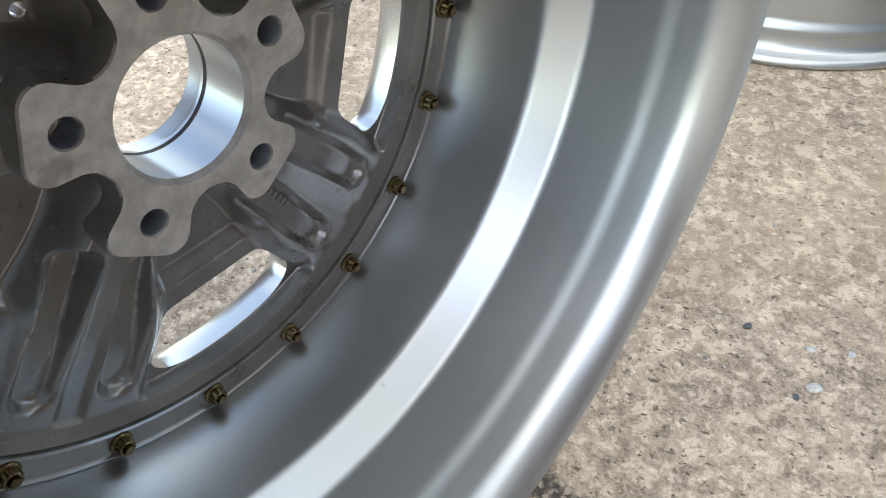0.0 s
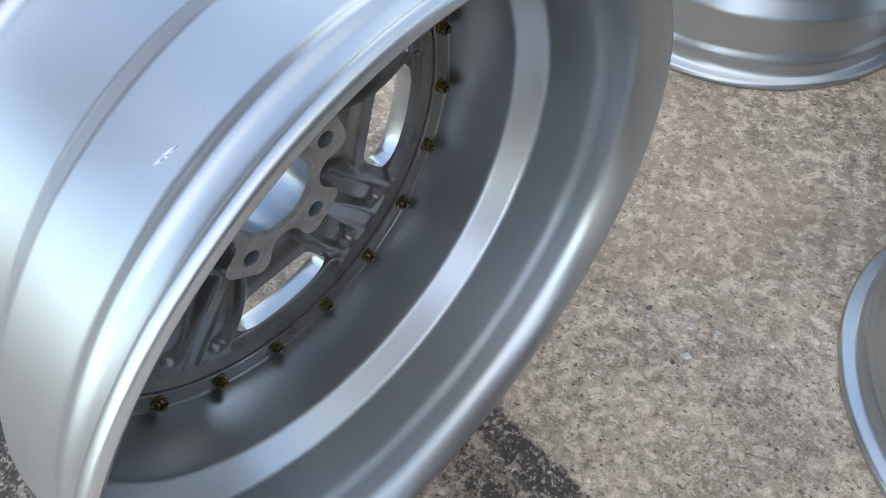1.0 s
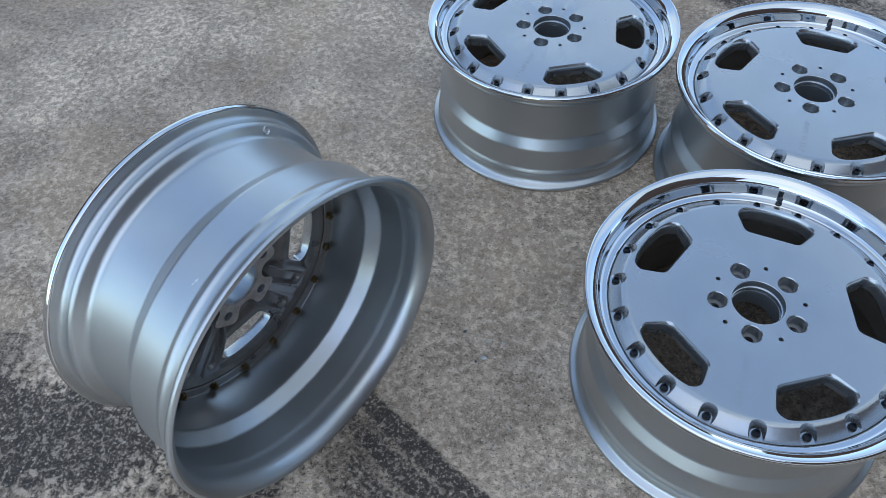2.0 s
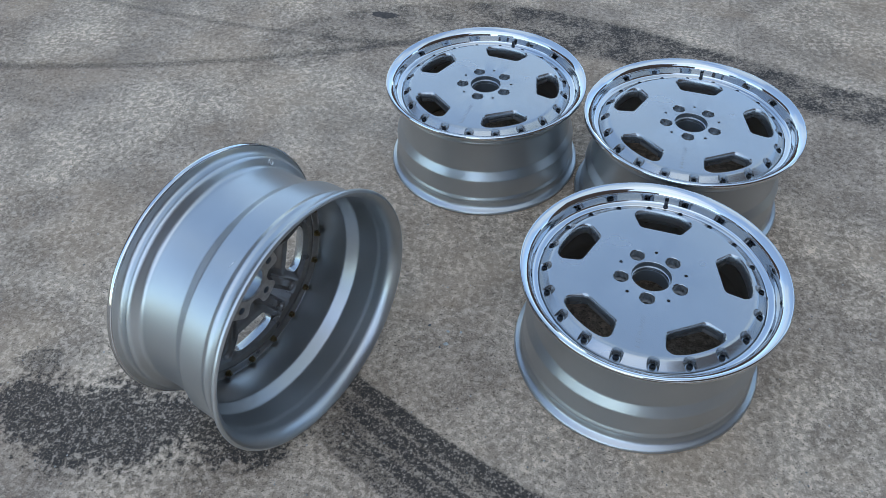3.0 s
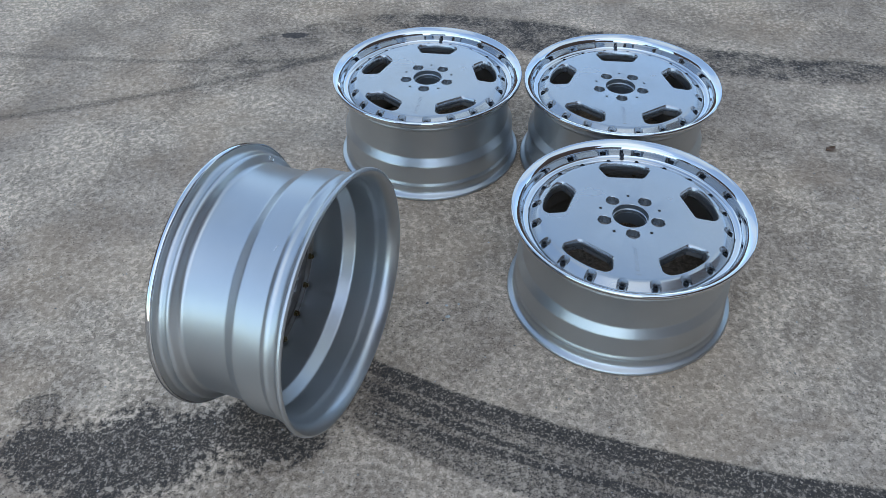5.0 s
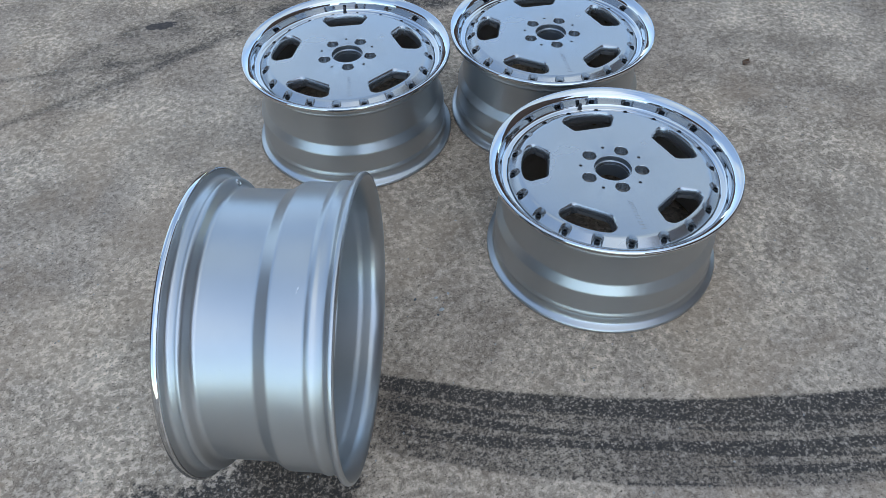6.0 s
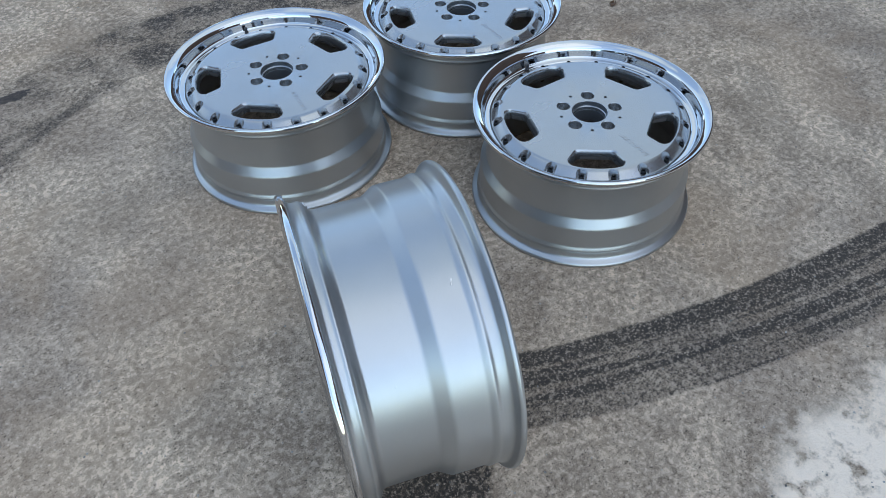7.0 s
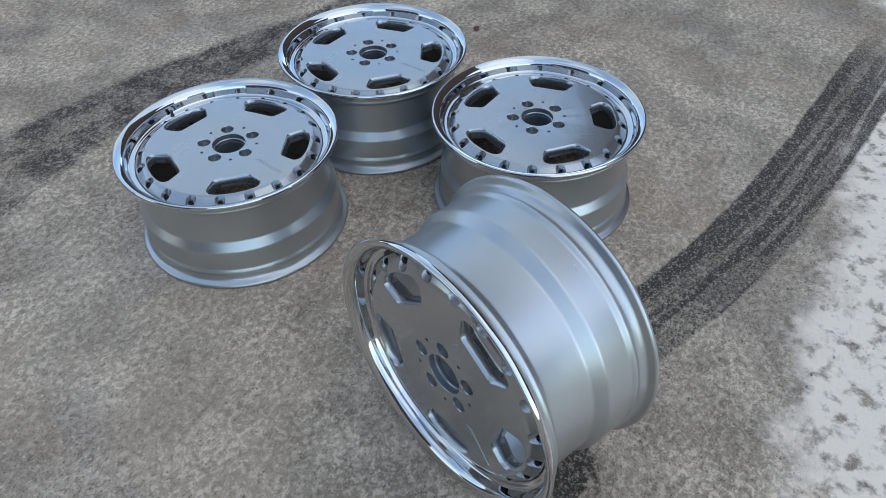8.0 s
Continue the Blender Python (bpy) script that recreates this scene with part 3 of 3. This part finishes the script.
    for k, r0, cnt in ((0, 0.098, 6), (2, 0.104, 5), (3, 0.100, 7)):
        a = radians(63 + 72 * k + 7)
        for i in range(cnt):
            m = Matrix.Rotation(a, 4, "Z") @ Matrix.Translation((r0 + 0.0042 * i, 0.0, back_height(r0 + 0.0042 * i, radians(7)) - 0.0002))
            loft(bm, [[m @ Vector((p, q, z)) for p, q in ((-0.0012, -0.0028), (0.0012, -0.0028), (0.0012, 0.0028), (-0.0012, 0.0028))] for z in (0.001, -0.0004)])
    tagged(part("cast_marks", bm, BACK, wheel, "rows of small raised cast marks"), kind="stuff")
    return wheel


# ---- ground ----
def build_ground():
    bm = bmesh.new()
    near = [-2.6 + 0.05 * i for i in range(105)]
    far = [3.2, 4.5, 7, 12, 25, 60, 150, 400]
    line = [-v for v in reversed(far)] + near + far
    grid = []
    for yy in line:
        row = []
        for xx in line:
            z = 0.0
            row.append(bm.verts.new((xx, yy, z)))
        grid.append(row)
    for a, b in zip(grid, grid[1:]):
        for i in range(len(line) - 1):
            bm.faces.new((a[i], a[i + 1], b[i + 1], b[i]))
    ob = part("ground", bm, GROUND, None)
    return tagged(ob, "weathered grey-brown concrete yard with black tyre marks", "ground", kind="structure")


build_ground()


def build_wall(name, length, height, x, y, turn):
    """Plain brown wall out of view, added for the dark reflections in the wheels."""
    bm = bmesh.new()
    bmesh.ops.create_cube(bm, size=1.0)
    bmesh.ops.scale(bm, vec=(length, 0.4, height), verts=bm.verts)
    bmesh.ops.bevel(bm, geom=bm.edges[:], offset=0.02, segments=2, affect="EDGES")
    ob = part(name, bm, WALL, None)
    ob.matrix_world = pose(x, y, height / 2, 0, 0, turn)
    tagged(ob, "plain dark brown brick wall, unseen, added for reflections", "wall", kind="structure")


# unseen walls, set and sized by the dark bands they mirror in the metal
build_wall("wall_east", 9.0, 9.5, 5.85, -1.72, 60)
build_wall("wall_south", 6.0, 3.8, 2.1, -8.25, 60)
build_wall("wall_northeast", 10.0, 2.8, 6.3, 8.4, 117)
build_wall("wall_north", 12.0, 3.0, -3.0, 13.2, 0)
build_wall("wall_west", 8.5, 6.2, -9.8, 2.1, 78)

# ---- the four wheels ----
wheel = build_wheel()
wheel.matrix_basis = pose(0, 0, 0, 0, 0, -88)
copy_thing(wheel, pose(-0.4081, 0.5680, 0, 0, 0, -91.42))
copy_thing(wheel, pose(0.0789, 0.4964, 0, 0, 0, -124.92 + 36))
standing = copy_thing(wheel, pose(-0.5525, -0.2407, 0.2426, 90 - 0.33, 0, 249.16) @ pose(0, 0, 0, 0, 0, -42.5))
tagged(standing, "silver three-piece alloy wheel standing upright on its rims on concrete")

# scuff on the standing wheel's barrel
def build_scuff(parent):
    bm = bmesh.new()
    rng = random.Random(3)
    n = 14
    rows = []
    for i in range(n):
        t = i / (n - 1)
        a, z = radians(108.7 - 3.0 * t), 0.0535 + 0.0035 * t
        w = 0.0016 * math.sin(math.pi * (0.06 + 0.88 * t)) * rng.uniform(0.6, 1.3)
        rows.append([(r * math.cos(a), r * math.sin(a), z + q) for r, q in ((0.2247, -w), (0.2253, -w * 0.6), (0.2253, w * 0.6), (0.2247, w), (0.2243, 0))])
    loft(bm, rows)
    part("scuff", bm, SCUFF, parent, "bright scuff in the paint")


build_scuff(standing)

# ---- small things on the ground ----
def build_grit():
    rng = random.Random(5)
    verts, faces = [], []
    for _ in range(3600):
        x, y = rng.uniform(-2.2, 1.4), rng.uniform(-1.0, 1.7)
        s = rng.choice((0.0008, 0.001, 0.0012, 0.0016, 0.0024))
        k = len(verts)
        for dx, dy, dz in ((1, 0, 0), (0, 1, 0), (-1, 0, 0), (0, -1, 0), (0, 0, 1), (0, 0, -0.6)):
            verts.append((x + s * (dx + rng.uniform(-0.3, 0.3)), y + s * (dy + rng.uniform(-0.3, 0.3)), s * 0.4 + s * 0.7 * dz))
        for a, b, c in ((0, 1, 4), (1, 2, 4), (2, 3, 4), (3, 0, 4), (1, 0, 5), (2, 1, 5), (3, 2, 5), (0, 3, 5)):
            faces.append((k + a, k + b, k + c))
    me = bpy.data.meshes.new("grit")
    me.from_pydata(verts, [], faces)
    me.materials.append(STONE)
    tagged(new("grit", me), "loose pale and dark grit on the concrete", "grit", kind="stuff")


build_grit()


def build_leaf(x, y, turn, size):
    bm = bmesh.new()
    n = 9
    rows = []
    for i in range(n):
        t = i / (n - 1)
        w = size * 0.34 * math.sin(math.pi * min(1, t * 0.93 + 0.05)) ** 0.8
        rows.append([((t - 0.5) * size, w * k, 0.0015 + 0.006 * size / 0.05 * (abs(k) ** 2) + 0.003 * math.sin(5 * t + 2 * k)) for k in (-1, -0.5, 0, 0.5, 1)])
    top = [[bm.verts.new(p) for p in r] for r in rows]
    low = [[bm.verts.new((p[0], p[1], p[2] - 0.0006)) for p in r] for r in rows]
    for g, flip in ((top, False), (low, True)):
        for a, b in zip(g, g[1:]):
            for i in range(4):
                f = (a[i], b[i], b[i + 1], a[i + 1])
                bm.faces.new(f[::-1] if flip else f)
    ob = part("dry_leaf", bm, LEAF, None)
    ob.matrix_world = pose(x, y, 0.0008, 0, 0, turn)
    smooth(ob.data)
    tagged(ob, "small curled brown dry leaf on concrete", "leaf")


build_leaf(0.684, 0.496, 20, 0.03)


def build_pebble(x, y, size, turn, material, label):
    rng = random.Random(int(x * 1000))
    bm = bmesh.new()
    bmesh.ops.create_icosphere(bm, subdivisions=2, radius=1.0)
    for v in bm.verts:
        v.co *= 1 + 0.22 * noise.noise(v.co * 1.3 + Vector((x * 9, y * 9, 0)))
    bmesh.ops.scale(bm, vec=(size, size * rng.uniform(0.55, 0.8), size * 0.42), verts=bm.verts)
    ob = part("pebble", bm, material, None)
    ob.matrix_world = pose(x, y, size * 0.25, 0, 0, turn)
    smooth(ob.data, 40)
    tagged(ob, label, "pebble", "pebbles on the concrete")


BLUESTONE = metal("blue-grey stone", (0.11, 0.12, 0.13), 0.8, 0.0)
PALESTONE = metal("pale stone chip", (0.55, 0.55, 0.52), 0.8, 0.0)
DARK, PALE = (BLUESTONE, "small blue-grey pebble on concrete"), (PALESTONE, "small pale stone chip on concrete")
for px, py, ps, pt, (pm, pl) in ((-0.421, -0.025, 0.0036, 40, DARK), (-0.377, -0.067, 0.0060, 10, PALE), (-0.379, -0.034, 0.0042, -15, PALE), (-0.352, -0.031, 0.0034, 70, PALE), (-0.388, -0.077, 0.0030, 100, DARK)):
    build_pebble(px, py, ps, pt, pm, pl)
